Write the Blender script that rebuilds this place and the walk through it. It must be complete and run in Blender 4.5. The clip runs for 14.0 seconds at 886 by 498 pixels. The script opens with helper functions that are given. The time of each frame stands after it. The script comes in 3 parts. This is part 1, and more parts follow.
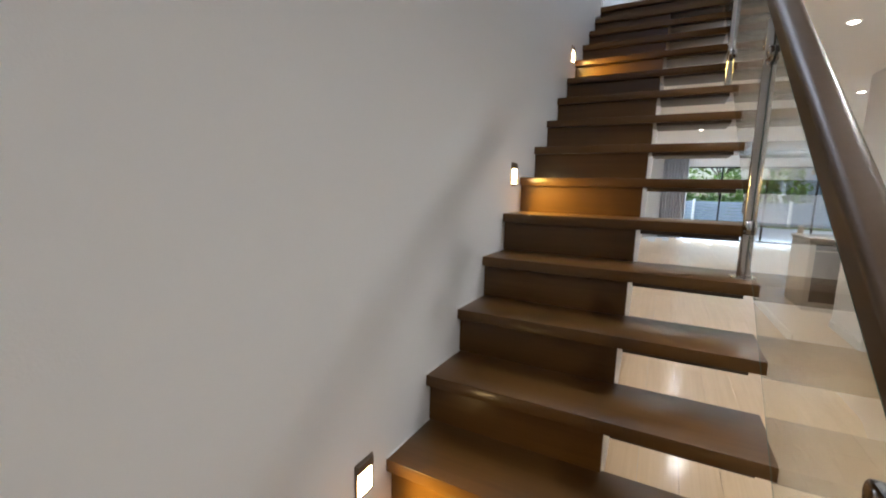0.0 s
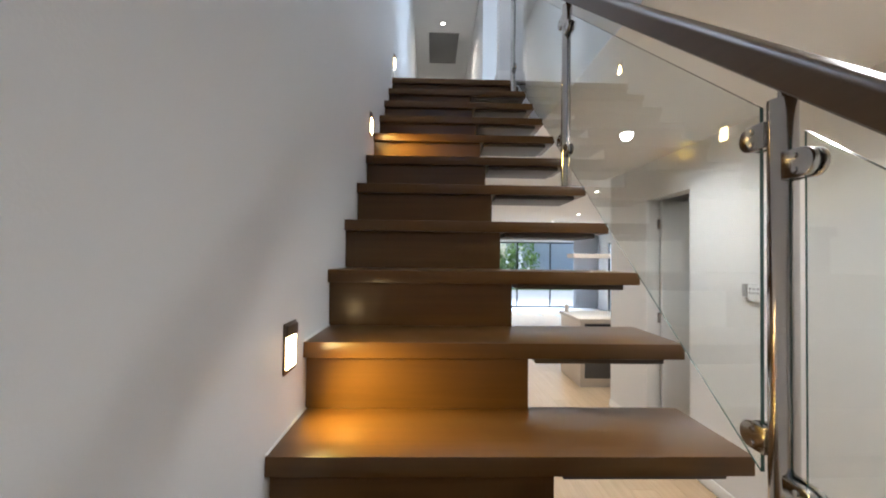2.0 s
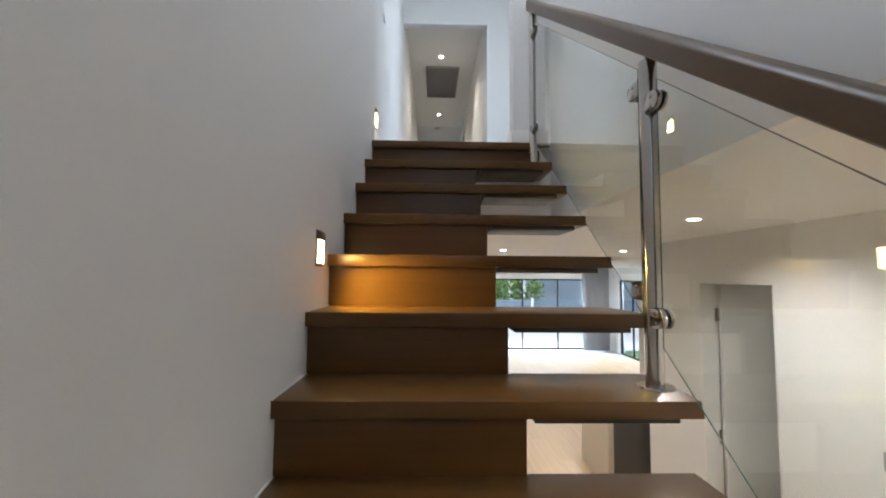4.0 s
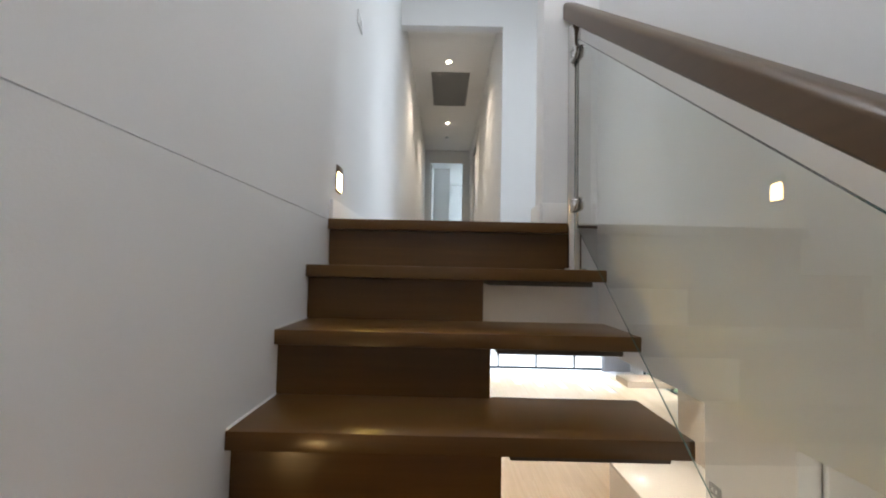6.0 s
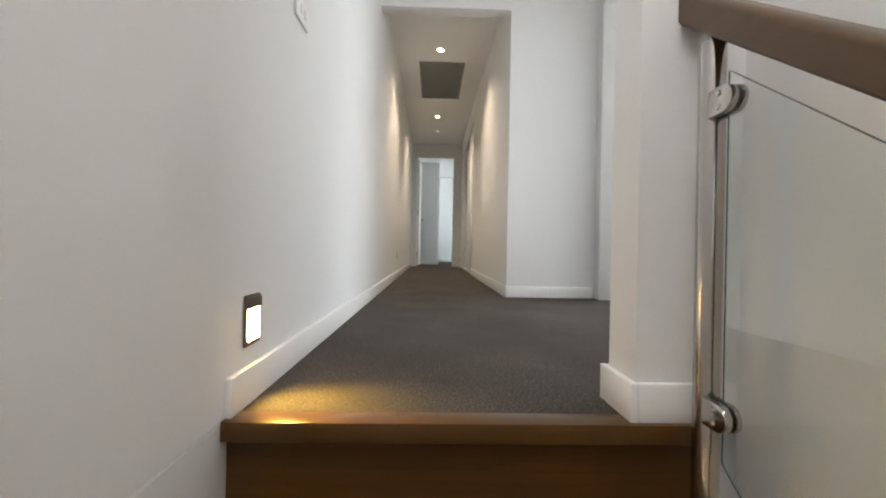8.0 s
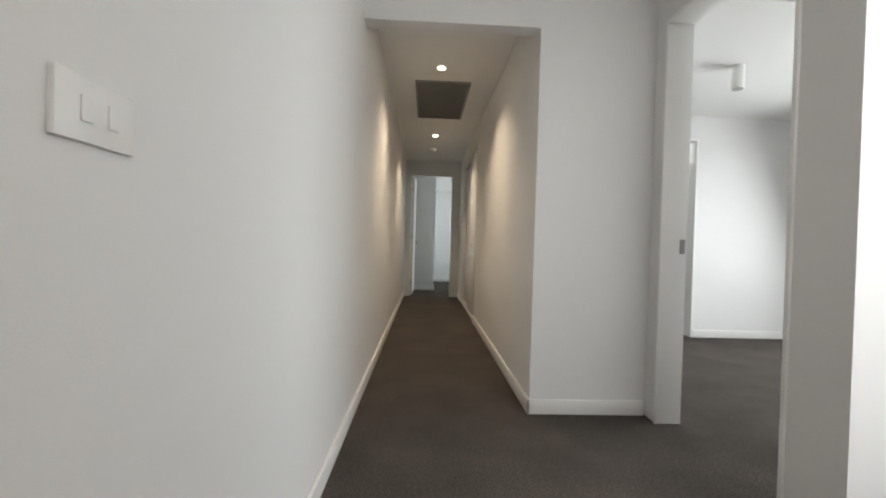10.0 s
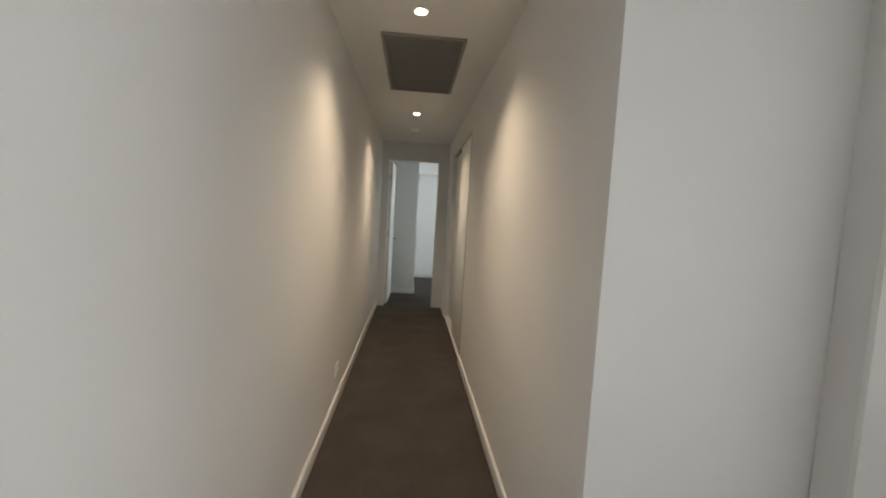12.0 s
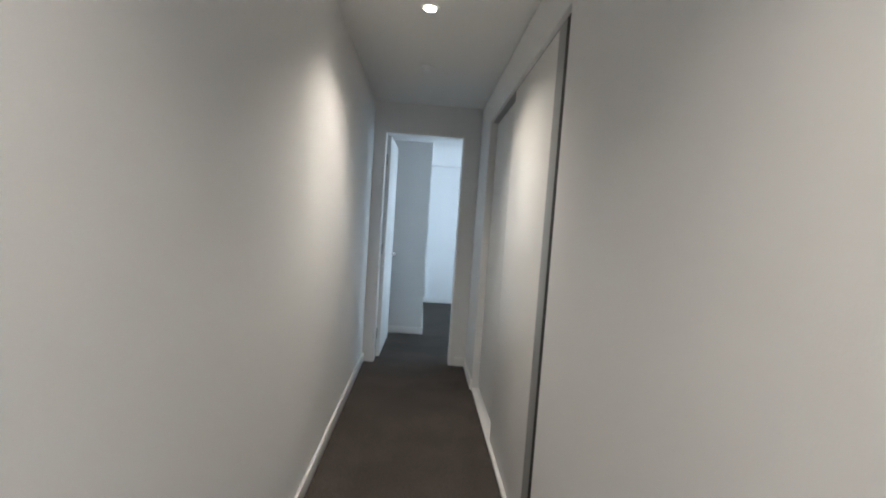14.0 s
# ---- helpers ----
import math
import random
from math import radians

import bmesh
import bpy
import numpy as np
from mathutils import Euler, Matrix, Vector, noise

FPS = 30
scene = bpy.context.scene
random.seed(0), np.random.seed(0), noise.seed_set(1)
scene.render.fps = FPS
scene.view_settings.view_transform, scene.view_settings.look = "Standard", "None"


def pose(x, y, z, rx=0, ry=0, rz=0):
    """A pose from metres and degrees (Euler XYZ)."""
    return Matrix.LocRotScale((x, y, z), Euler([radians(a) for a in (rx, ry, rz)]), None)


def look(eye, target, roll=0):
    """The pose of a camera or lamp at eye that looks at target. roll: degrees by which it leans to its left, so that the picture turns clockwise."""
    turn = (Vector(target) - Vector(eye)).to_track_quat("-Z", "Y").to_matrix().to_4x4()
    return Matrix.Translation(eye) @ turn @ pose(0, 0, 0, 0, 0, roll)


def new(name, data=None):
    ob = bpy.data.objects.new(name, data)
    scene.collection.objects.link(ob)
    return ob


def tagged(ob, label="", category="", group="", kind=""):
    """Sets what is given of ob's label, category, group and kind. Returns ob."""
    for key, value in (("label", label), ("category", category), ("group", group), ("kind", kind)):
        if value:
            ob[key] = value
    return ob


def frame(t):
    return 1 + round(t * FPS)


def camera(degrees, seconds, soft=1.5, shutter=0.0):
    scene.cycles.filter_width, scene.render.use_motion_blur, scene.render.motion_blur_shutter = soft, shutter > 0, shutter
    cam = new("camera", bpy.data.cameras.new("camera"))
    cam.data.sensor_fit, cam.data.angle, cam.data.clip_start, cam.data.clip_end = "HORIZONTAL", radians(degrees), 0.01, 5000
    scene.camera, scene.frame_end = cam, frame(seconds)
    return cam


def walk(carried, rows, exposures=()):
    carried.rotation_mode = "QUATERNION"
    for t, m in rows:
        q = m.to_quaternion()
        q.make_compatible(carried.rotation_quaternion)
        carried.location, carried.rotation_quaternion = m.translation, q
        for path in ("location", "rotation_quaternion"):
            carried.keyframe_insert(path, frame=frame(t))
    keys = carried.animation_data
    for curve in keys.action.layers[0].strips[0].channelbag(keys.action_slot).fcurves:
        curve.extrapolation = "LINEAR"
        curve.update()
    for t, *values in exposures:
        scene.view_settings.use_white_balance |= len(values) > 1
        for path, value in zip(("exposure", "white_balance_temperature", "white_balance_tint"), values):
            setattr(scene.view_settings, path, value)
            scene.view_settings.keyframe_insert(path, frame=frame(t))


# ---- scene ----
cam = camera(93.5, 14.0, 2.0)


PATH = [
    (0, (0.72, -4.479, -1.753), (-0.205, -2.729, -2.041), 1.4),
    (0.3, (0.62, -4.374, -1.749), (0.06, -2.469, -1.988), 0.0),
    (0.6, (0.501, -4.237, -1.746), (0.245, -2.262, -1.93), -0.7),
    (1, (0.379, -3.995, -1.744), (0.404, -1.997, -1.846), 0.0),
    (1.5, (0.367, -3.623, -1.621), (0.412, -1.623, -1.65), 0.9),
    (2, (0.341, -3.361, -1.452), (0.394, -1.362, -1.412), 0.7),
    (2.2, (0.327, -3.275, -1.394), (0.426, -1.278, -1.321), 0.6),
    (4.5, (0.426, -2.295, -0.662), (0.46, -0.3, -0.527), 0.7),
    (5, (0.48, -2.092, -0.503), (0.509, -0.097, -0.366), 1.5),
    (5.5, (0.492, -1.875, -0.353), (0.472, 0.121, -0.223), 1.4),
    (6, (0.475, -1.678, -0.196), (0.467, 0.32, -0.097), 1.2),
    (6.5, (0.458, -1.481, -0.058), (0.442, 0.518, 0.004), 1.2),
    (7, (0.434, -1.265, 0.075), (0.427, 0.735, 0.129), 0.2),
    (7.5, (0.451, -1.062, 0.221), (0.499, 0.937, 0.245), 1.0),
    (8, (0.427, -0.865, 0.366), (0.481, 1.135, 0.365), 1.1),
    (8.5, (0.401, -0.634, 0.535), (0.487, 1.364, 0.495), 1.2),
    (9, (0.381, -0.411, 0.68), (0.48, 1.586, 0.633), 1.3),
    (9.2, (0.378, -0.341, 0.72), (0.466, 1.657, 0.701), 1.2),
    (11.4, (0.438, 0.711, 1.379), (0.528, 2.707, 1.295), 2.7),
    (11.5, (0.477, 0.776, 1.387), (0.556, 2.772, 1.279), 3.0),
    (12, (0.49, 1.276, 1.408), (0.644, 3.264, 1.256), 3.3),
    (12.5, (0.503, 1.798, 1.374), (0.602, 3.789, 1.203), 3.1),
    (13, (0.498, 2.409, 1.36), (0.592, 4.402, 1.219), 2.5),
    (13.5, (0.517, 3.03, 1.341), (0.605, 5.026, 1.248), 2.8),
    (14, (0.518, 3.643, 1.408), (0.618, 5.636, 1.279), 3.9),
]
walk(cam, [(t, look(eye, target, roll)) for t, eye, target, roll in PATH], [(0, 0.28, 5740, 9), (1, 0.38, 5680, 9), (2.2, 0.38, 5640, 9), (4.5, 0.33, 6150, 9), (6.2, 0.38, 6400, 10), (7.5, 0.46, 6850, 11), (8.5, 0.26, 7150, 12), (9.2, 0.1, 7250, 12), (11.5, -0.2, 7300, 12), (12, -0.17, 7400, 12), (12.5, -0.1, 7150, 13), (13, -0.08, 6250, 11), (13.5, -0.05, 5900, 10), (14, 0.28, 5750, 9)])

# ---- world, sun and large lights ----
world = bpy.data.worlds.new("sky")
scene.world = world
world.use_nodes = True
wn = world.node_tree
sky = wn.nodes.new("ShaderNodeTexSky")
sky.sky_type = "NISHITA"
sky.sun_disc = False
sky.sun_elevation = radians(39)
sky.sun_rotation = radians(263)
wn.nodes["Background"].inputs["Strength"].default_value = 0.15
wn.links.new(sky.outputs["Color"], wn.nodes["Background"].inputs["Color"])


def lamp(name, kind, m, energy, colour, **more):
    data = bpy.data.lights.new(name, kind)
    data.energy, data.color = energy, colour
    if kind == "SUN":
        data.angle = radians(0.5)
    if kind == "AREA":
        data.shape = "RECTANGLE"
        data.size, data.size_y = more["size"]
        data.spread = radians(more.get("spread", 180))
    if kind == "SPOT":
        data.spot_size, data.spot_blend = radians(more["cone"]), more["blend"]
        data.shadow_soft_size = more.get("soft", 0.03)
    ob = new(name, data)
    ob.matrix_world = m
    return ob


lamp("sun", "SUN", look((-14, 6, 10), (2, 8, -3)), 5.0, (1.0, 0.95, 0.88))
DAY = (0.80, 0.90, 1.0)
WARM = (1.0, 0.80, 0.56)
AMBER = (1.0, 0.67, 0.11)
# area lamps standing in for skylight, in or above the window openings
lamp("window_light_hall", "AREA", look((2.1, 0.19, 1.4), (1.5, 2.2, 0.6)), 26, (0.86, 0.93, 1.0), size=(1.1, 1.5))
# hall end lamp is added, with no known source; lifts the left landing wall
lamp("added_light_hall_end", "AREA", look((3.44, 0.64, 1.4), (0.0, 1.3, 1.0)), 6, (0.78, 0.88, 1.0), size=(0.8, 1.5))
lamp("window_light_bedroom", "AREA", look((4.80, 2.8, 1.3), (1.6, 2.3, 0.3)), 96, (0.80, 0.90, 1.0), size=(1.9, 1.4))
lamp("window_light_end_room", "AREA", look((3.90, 9.6, 1.4), (0.0, 9.6, 0.9)), 21, (0.58, 0.87, 1.0), size=(1.7, 1.5))
lamp("sky_light_living", "AREA", look((3.3, 12.3, 0.5), (3.3, 6.0, -3.2)), 1000, DAY, size=(4.6, 2.2))
lamp("sky_light_side", "AREA", look((7.2, 9.45, 0.6), (3.0, 9.0, -3.2)), 400, DAY, size=(2.2, 2.2))
# weak added fill from the entry side, in an unseen made-up opening
lamp("added_light_entry", "AREA", look((0.56, -6.9, 1.3), (0.9, 0.0, 1.2)), 1.5, (0.95, 0.96, 1.0), size=(0.95, 1.9))
# stairwell lamp in a made-up roof opening, brightens the stair walls from above
lamp("added_light_stairwell", "AREA", look((0.38, -1.3, 2.58), (1.05, -1.85, 1.7)), 48, (0.90, 0.94, 1.0), size=(0.6, 2.2))
# bathroom fill without a fixture, added under the ceiling to brighten the tiles
lamp("added_fill_bath", "AREA", look((3.2, 5.5, 2.47), (3.2, 5.51, 0.0)), 9, DAY, size=(0.6, 0.6))

# ---- materials ----


def material(name, colour, rough=0.5, metal=0.0, grain=None, bump=0.0, bump_scale=60.0, coat=0.0, alter=0.12, blotch=2.0, spec=0.5):
    m = bpy.data.materials.new(name)
    m.use_nodes = True
    nt = m.node_tree
    b = nt.nodes["Principled BSDF"]
    b.inputs["Roughness"].default_value = rough
    b.inputs["Metallic"].default_value = metal
    b.inputs["Coat Weight"].default_value = coat
    b.inputs["Specular IOR Level"].default_value = spec
    tc = nt.nodes.new("ShaderNodeTexCoord")
    mp = nt.nodes.new("ShaderNodeMapping")
    nt.links.new(tc.outputs["Object"], mp.inputs["Vector"])
    if grain:
        mp.inputs["Scale"].default_value = grain
    n1 = nt.nodes.new("ShaderNodeTexNoise")
    n1.inputs["Scale"].default_value = blotch
    n1.inputs["Detail"].default_value = 6
    nt.links.new(mp.outputs["Vector"], n1.inputs["Vector"])
    n2 = nt.nodes.new("ShaderNodeTexNoise")
    n2.inputs["Scale"].default_value = bump_scale
    n2.inputs["Detail"].default_value = 4
    nt.links.new(mp.outputs["Vector"], n2.inputs["Vector"])
    mix = nt.nodes.new("ShaderNodeMix")
    mix.data_type = "RGBA"
    mix.inputs["A"].default_value = (*[c * (1 - alter) for c in colour], 1)
    mix.inputs["B"].default_value = (*[min(1, c * (1 + alter)) for c in colour], 1)
    add = nt.nodes.new("ShaderNodeMath")
    add.operation = "MULTIPLY_ADD"
    add.inputs[1].default_value = 0.35
    nt.links.new(n2.outputs["Fac"], add.inputs[0])
    half = nt.nodes.new("ShaderNodeMath")
    half.operation = "MULTIPLY"
    half.inputs[1].default_value = 0.65
    nt.links.new(n1.outputs["Fac"], half.inputs[0])
    nt.links.new(half.outputs[0], add.inputs[2])
    nt.links.new(add.outputs[0], mix.inputs["Factor"])
    nt.links.new(mix.outputs["Result"], b.inputs["Base Color"])
    if bump:
        bp = nt.nodes.new("ShaderNodeBump")
        bp.inputs["Strength"].default_value = bump
        bp.inputs["Distance"].default_value = 0.003
        nt.links.new(n2.outputs["Fac"], bp.inputs["Height"])
        nt.links.new(bp.outputs["Normal"], b.inputs["Normal"])
    return m


def wood(name, dark, light, rough, along="x", coat=0.0, scale=1.0, per_piece=0.0, relief=0.12, coat_rough=0.25, spec=0.32):
    """Timber with long grain streaks along one axis and broad tone changes."""
    m = bpy.data.materials.new(name)
    m.use_nodes = True
    nt = m.node_tree
    b = nt.nodes["Principled BSDF"]
    tc = nt.nodes.new("ShaderNodeTexCoord")
    mp = nt.nodes.new("ShaderNodeMapping")
    s = {"x": (1.2, 34, 34), "y": (34, 1.2, 34), "z": (34, 34, 1.2)}[along]
    mp.inputs["Scale"].default_value = [v * scale for v in s]
    piece = nt.nodes.new("ShaderNodeObjectInfo")
    far = nt.nodes.new("ShaderNodeVectorMath")
    far.operation = "SCALE"
    far.inputs[0].default_value = (7.0, 11.0, 5.0)
    start = nt.nodes.new("ShaderNodeVectorMath")
    nt.links.new(piece.outputs["Random"], far.inputs["Scale"])
    nt.links.new(tc.outputs["Object"], start.inputs[0])
    nt.links.new(far.outputs["Vector"], start.inputs[1])
    nt.links.new(start.outputs["Vector"], mp.inputs["Vector"])
    n1 = nt.nodes.new("ShaderNodeTexNoise")
    n1.inputs["Scale"].default_value = 1.6
    n1.inputs["Detail"].default_value = 8
    n1.inputs["Distortion"].default_value = 0.6
    nt.links.new(mp.outputs["Vector"], n1.inputs["Vector"])
    n2 = nt.nodes.new("ShaderNodeTexNoise")
    n2.inputs["Scale"].default_value = 2.2
    nt.links.new(start.outputs["Vector"], n2.inputs["Vector"])
    ramp = nt.nodes.new("ShaderNodeValToRGB")
    ramp.color_ramp.elements[0].position, ramp.color_ramp.elements[0].color = 0.3, (*dark, 1)
    ramp.color_ramp.elements[1].position, ramp.color_ramp.elements[1].color = 0.7, (*light, 1)
    add = nt.nodes.new("ShaderNodeMath")
    add.operation = "MULTIPLY_ADD"
    add.inputs[1].default_value = 0.35
    half = nt.nodes.new("ShaderNodeMath")
    half.operation = "MULTIPLY"
    half.inputs[1].default_value = 0.65
    nt.links.new(n1.outputs["Fac"], half.inputs[0])
    nt.links.new(n2.outputs["Fac"], add.inputs[0])
    nt.links.new(half.outputs[0], add.inputs[2])
    out = add
    if per_piece:
        info = nt.nodes.new("ShaderNodeObjectInfo")
        shift = nt.nodes.new("ShaderNodeMath")
        shift.operation = "MULTIPLY_ADD"
        shift.inputs[1].default_value = per_piece
        nt.links.new(info.outputs["Random"], shift.inputs[0])
        nt.links.new(add.outputs[0], shift.inputs[2])
        low = nt.nodes.new("ShaderNodeMath")
        low.operation = "SUBTRACT"
        low.inputs[1].default_value = per_piece / 2
        nt.links.new(shift.outputs[0], low.inputs[0])
        out = low
    nt.links.new(out.outputs[0], ramp.inputs["Fac"])
    nt.links.new(ramp.outputs["Color"], b.inputs["Base Color"])
    rr = nt.nodes.new("ShaderNodeMapRange")
    rr.inputs["To Min"].default_value, rr.inputs["To Max"].default_value = rough - 0.01, rough + 0.03
    nt.links.new(n1.outputs["Fac"], rr.inputs["Value"])
    nt.links.new(rr.outputs["Result"], b.inputs["Roughness"])
    b.inputs["Specular IOR Level"].default_value = spec
    b.inputs["Coat Weight"].default_value = coat
    b.inputs["Coat Roughness"].default_value = coat_rough
    bp = nt.nodes.new("ShaderNodeBump")
    bp.inputs["Strength"].default_value = relief
    bp.inputs["Distance"].default_value = 0.002
    nt.links.new(n1.outputs["Fac"], bp.inputs["Height"])
    nt.links.new(bp.outputs["Normal"], b.inputs["Normal"])
    return m


def glowing(name, colour, strength):
    m = bpy.data.materials.new(name)
    m.use_nodes = True
    b = m.node_tree.nodes["Principled BSDF"]
    b.inputs["Base Color"].default_value = (0.9, 0.88, 0.84, 1)
    b.inputs["Emission Color"].default_value = (*colour, 1)
    b.inputs["Emission Strength"].default_value = strength
    return m


def clear(name, colour, rough=0.0):
    m = bpy.data.materials.new(name)
    m.use_nodes = True
    b = m.node_tree.nodes["Principled BSDF"]
    b.inputs["Base Color"].default_value = (*colour, 1)
    b.inputs["Transmission Weight"].default_value = 1.0
    b.inputs["Roughness"].default_value = rough
    b.inputs["IOR"].default_value = 1.5
    return m


PAINT = material("white_wall_paint", (0.74, 0.733, 0.725), 0.55, bump=0.10, bump_scale=180, alter=0.025, blotch=0.9)
CEIL = material("white_ceiling_paint", (0.78, 0.77, 0.75), 0.7, bump=0.06, bump_scale=200, alter=0.02, blotch=0.8)
TRIM = material("white_gloss_trim", (0.80, 0.79, 0.77), 0.32, alter=0.02)
DOORW = material("white_door_enamel", (0.76, 0.75, 0.73), 0.38, alter=0.02)
TREAD = wood("brown_stained_oak", (0.077, 0.0350, 0.0080), (0.105, 0.0483, 0.0120), 0.28, "x", coat=0.12, relief=0.012, coat_rough=0.16, spec=0.3)
RAIL = wood("brown_rail_timber", (0.072, 0.041, 0.019), (0.090, 0.053, 0.025), 0.36, "y", coat=0.08)
OAK = wood("pale_oak_floor", (0.53, 0.375, 0.215), (0.64, 0.475, 0.295), 0.30, "y", coat=0.40, scale=0.6, per_piece=0.16, relief=0.012, coat_rough=0.14)
STEEL = material("polished_steel", (0.50, 0.475, 0.45), 0.16, 1.0, grain=(60, 60, 1), bump=0.05, bump_scale=12, alter=0.06)
DARKSTEEL = material("dark_steel_plate", (0.05, 0.035, 0.025), 0.5, 0.0, alter=0.1)
BRONZE = material("dark_bronze_bezel", (0.16, 0.12, 0.09), 0.35, 0.6, alter=0.1)


def carpet_pile():
    """Cut-pile carpet: dark tufts with paler flecks and broad wear shading."""
    m = bpy.data.materials.new("charcoal_carpet")
    m.use_nodes = True
    nt = m.node_tree
    b = nt.nodes["Principled BSDF"]
    b.inputs["Roughness"].default_value = 0.95
    b.inputs["Specular IOR Level"].default_value = 0.1
    tc = nt.nodes.new("ShaderNodeTexCoord")
    tuft = nt.nodes.new("ShaderNodeTexVoronoi")
    tuft.inputs["Scale"].default_value = 230
    fleck = nt.nodes.new("ShaderNodeTexNoise")
    fleck.inputs["Scale"].default_value = 145
    fleck.inputs["Detail"].default_value = 5
    fleck.inputs["Roughness"].default_value = 0.8
    broad = nt.nodes.new("ShaderNodeTexNoise")
    broad.inputs["Scale"].default_value = 3.0
    for n in (tuft, fleck, broad):
        nt.links.new(tc.outputs["Object"], n.inputs["Vector"])
    ramp = nt.nodes.new("ShaderNodeValToRGB")
    e = ramp.color_ramp.elements
    e[0].position, e[0].color = 0.30, (0.027, 0.0235, 0.0212, 1)
    e[1].position, e[1].color = 0.70, (0.27, 0.225, 0.195, 1)
    mid = e.new(0.52)
    mid.color = (0.070, 0.0605, 0.0545, 1)
    mix = nt.nodes.new("ShaderNodeMath")
    mix.operation = "MULTIPLY_ADD"
    mix.inputs[1].default_value = 0.12
    sub = nt.nodes.new("ShaderNodeMath")
    sub.operation = "SUBTRACT"
    sub.inputs[1].default_value = 0.06
    nt.links.new(broad.outputs["Fac"], mix.inputs[0])
    nt.links.new(fleck.outputs["Fac"], mix.inputs[2])
    nt.links.new(mix.outputs[0], sub.inputs[0])
    nt.links.new(sub.outputs[0], ramp.inputs["Fac"])
    nt.links.new(ramp.outputs["Color"], b.inputs["Base Color"])
    bp = nt.nodes.new("ShaderNodeBump")
    bp.inputs["Strength"].default_value = 0.35
    bp.inputs["Distance"].default_value = 0.004
    nt.links.new(tuft.outputs["Distance"], bp.inputs["Height"])
    nt.links.new(bp.outputs["Normal"], b.inputs["Normal"])
    return m


CARPET = carpet_pile()
GREY = material("grey_grille_metal", (0.30, 0.29, 0.27), 0.5, 0.2, alter=0.04)
CHARCOAL = material("charcoal_laminate", (0.075, 0.07, 0.066), 0.45, alter=0.08)
# rubber of the clamp gaskets; also blackens the shaded closet gap
RUBBER_GAP = material("black_rubber_and_gap_shade", (0.012, 0.012, 0.012), 0.7, alter=0.1)
BLACK = material("black_aluminium", (0.015, 0.016, 0.018), 0.35, 0.3, alter=0.1)
BLACKGLASS = material("black_glass", (0.012, 0.012, 0.014), 0.08, alter=0.1)
STONE = material("cream_stone_top", (0.66, 0.60, 0.52), 0.2, alter=0.04, blotch=3)
LAMINATE = material("beige_laminate", (0.56, 0.49, 0.41), 0.4, alter=0.05)
PLASTIC = material("white_plastic", (0.80, 0.80, 0.79), 0.3, alter=0.01)
GREYPLASTIC = material("grey_plastic", (0.30, 0.30, 0.30), 0.4, alter=0.05)
FABRIC = material("sheer_grey_curtain", (0.50, 0.50, 0.53), 0.9, bump=0.3, bump_scale=300, alter=0.06)
TILE = material("pale_bathroom_tile", (0.52, 0.50, 0.48), 0.2, alter=0.06)
TILEWALL = material("taupe_wall_tile", (0.40, 0.36, 0.34), 0.25, alter=0.06)
PAVING = material("pale_concrete_paving", (0.44, 0.44, 0.44), 0.8, bump=0.3, bump_scale=40, alter=0.1, blotch=0.6)
GRASS = material("lawn_ground", (0.06, 0.12, 0.025), 0.9, bump=0.8, bump_scale=60, alter=0.3, blotch=1.5)
LEAF = material("green_leaves", (0.12, 0.22, 0.035), 0.55, alter=0.4, blotch=1.2)
FENCE = material("blue_grey_fence", (0.28, 0.34, 0.43), 0.6, alter=0.08)
RENDER = material("grey_render_wall", (0.46, 0.50, 0.57), 0.8, alter=0.06)
BARK = material("brown_bark", (0.10, 0.07, 0.05), 0.9, bump=0.8, bump_scale=20, alter=0.3)
GLASS = clear("clear_greenish_glass", (0.95, 0.985, 0.972))
GLASSEDGE = material("dark_green_glass_edge", (0.045, 0.10, 0.088), 0.15, alter=0.2)
PANE = clear("window_glass", (0.97, 0.98, 0.98))
MIRROR = material("mirror_silver", (0.85, 0.86, 0.86), 0.02, 1.0, alter=0.0)
LED = glowing("amber_lamp_lens", (1.0, 0.66, 0.26), 40.0)
SPOTGLOW = glowing("downlight_lens", (1.0, 0.86, 0.66), 22.0)

# ---- mesh helpers ----


def bm_box(x0, x1, y0, y1, z0, z1, bevel=0.0, bm=None):
    bm = bm or bmesh.new()
    v = [bm.verts.new((x, y, z)) for x in (x0, x1) for y in (y0, y1) for z in (z0, z1)]
    fs = [bm.faces.new([v[i] for i in q]) for q in ((0, 1, 3, 2), (4, 6, 7, 5), (0, 4, 5, 1), (2, 3, 7, 6), (0, 2, 6, 4), (1, 5, 7, 3))]
    if bevel:
        es = list({e for f in fs for e in f.edges})
        bmesh.ops.bevel(bm, geom=es, offset=bevel, segments=2, affect="EDGES", profile=0.5)
    return bm


def bm_prism(points, axis, lo, hi, bevel=0.0):
    """A flat outline, extruded along an axis (points in the other two axes, in order)."""
    bm = bmesh.new()

    def at(p, d):
        return {"x": (d, p[0], p[1]), "y": (p[0], d, p[1]), "z": (p[0], p[1], d)}[axis]

    a = [bm.verts.new(at(p, lo)) for p in points]
    b = [bm.verts.new(at(p, hi)) for p in points]
    bm.faces.new(a[::-1])
    bm.faces.new(b)
    n = len(points)
    for i in range(n):
        bm.faces.new((a[i], a[(i + 1) % n], b[(i + 1) % n], b[i]))
    bmesh.ops.recalc_face_normals(bm, faces=bm.faces)
    if bevel:
        bmesh.ops.bevel(bm, geom=list(bm.edges), offset=bevel, segments=2, affect="EDGES", profile=0.5)
    return bm


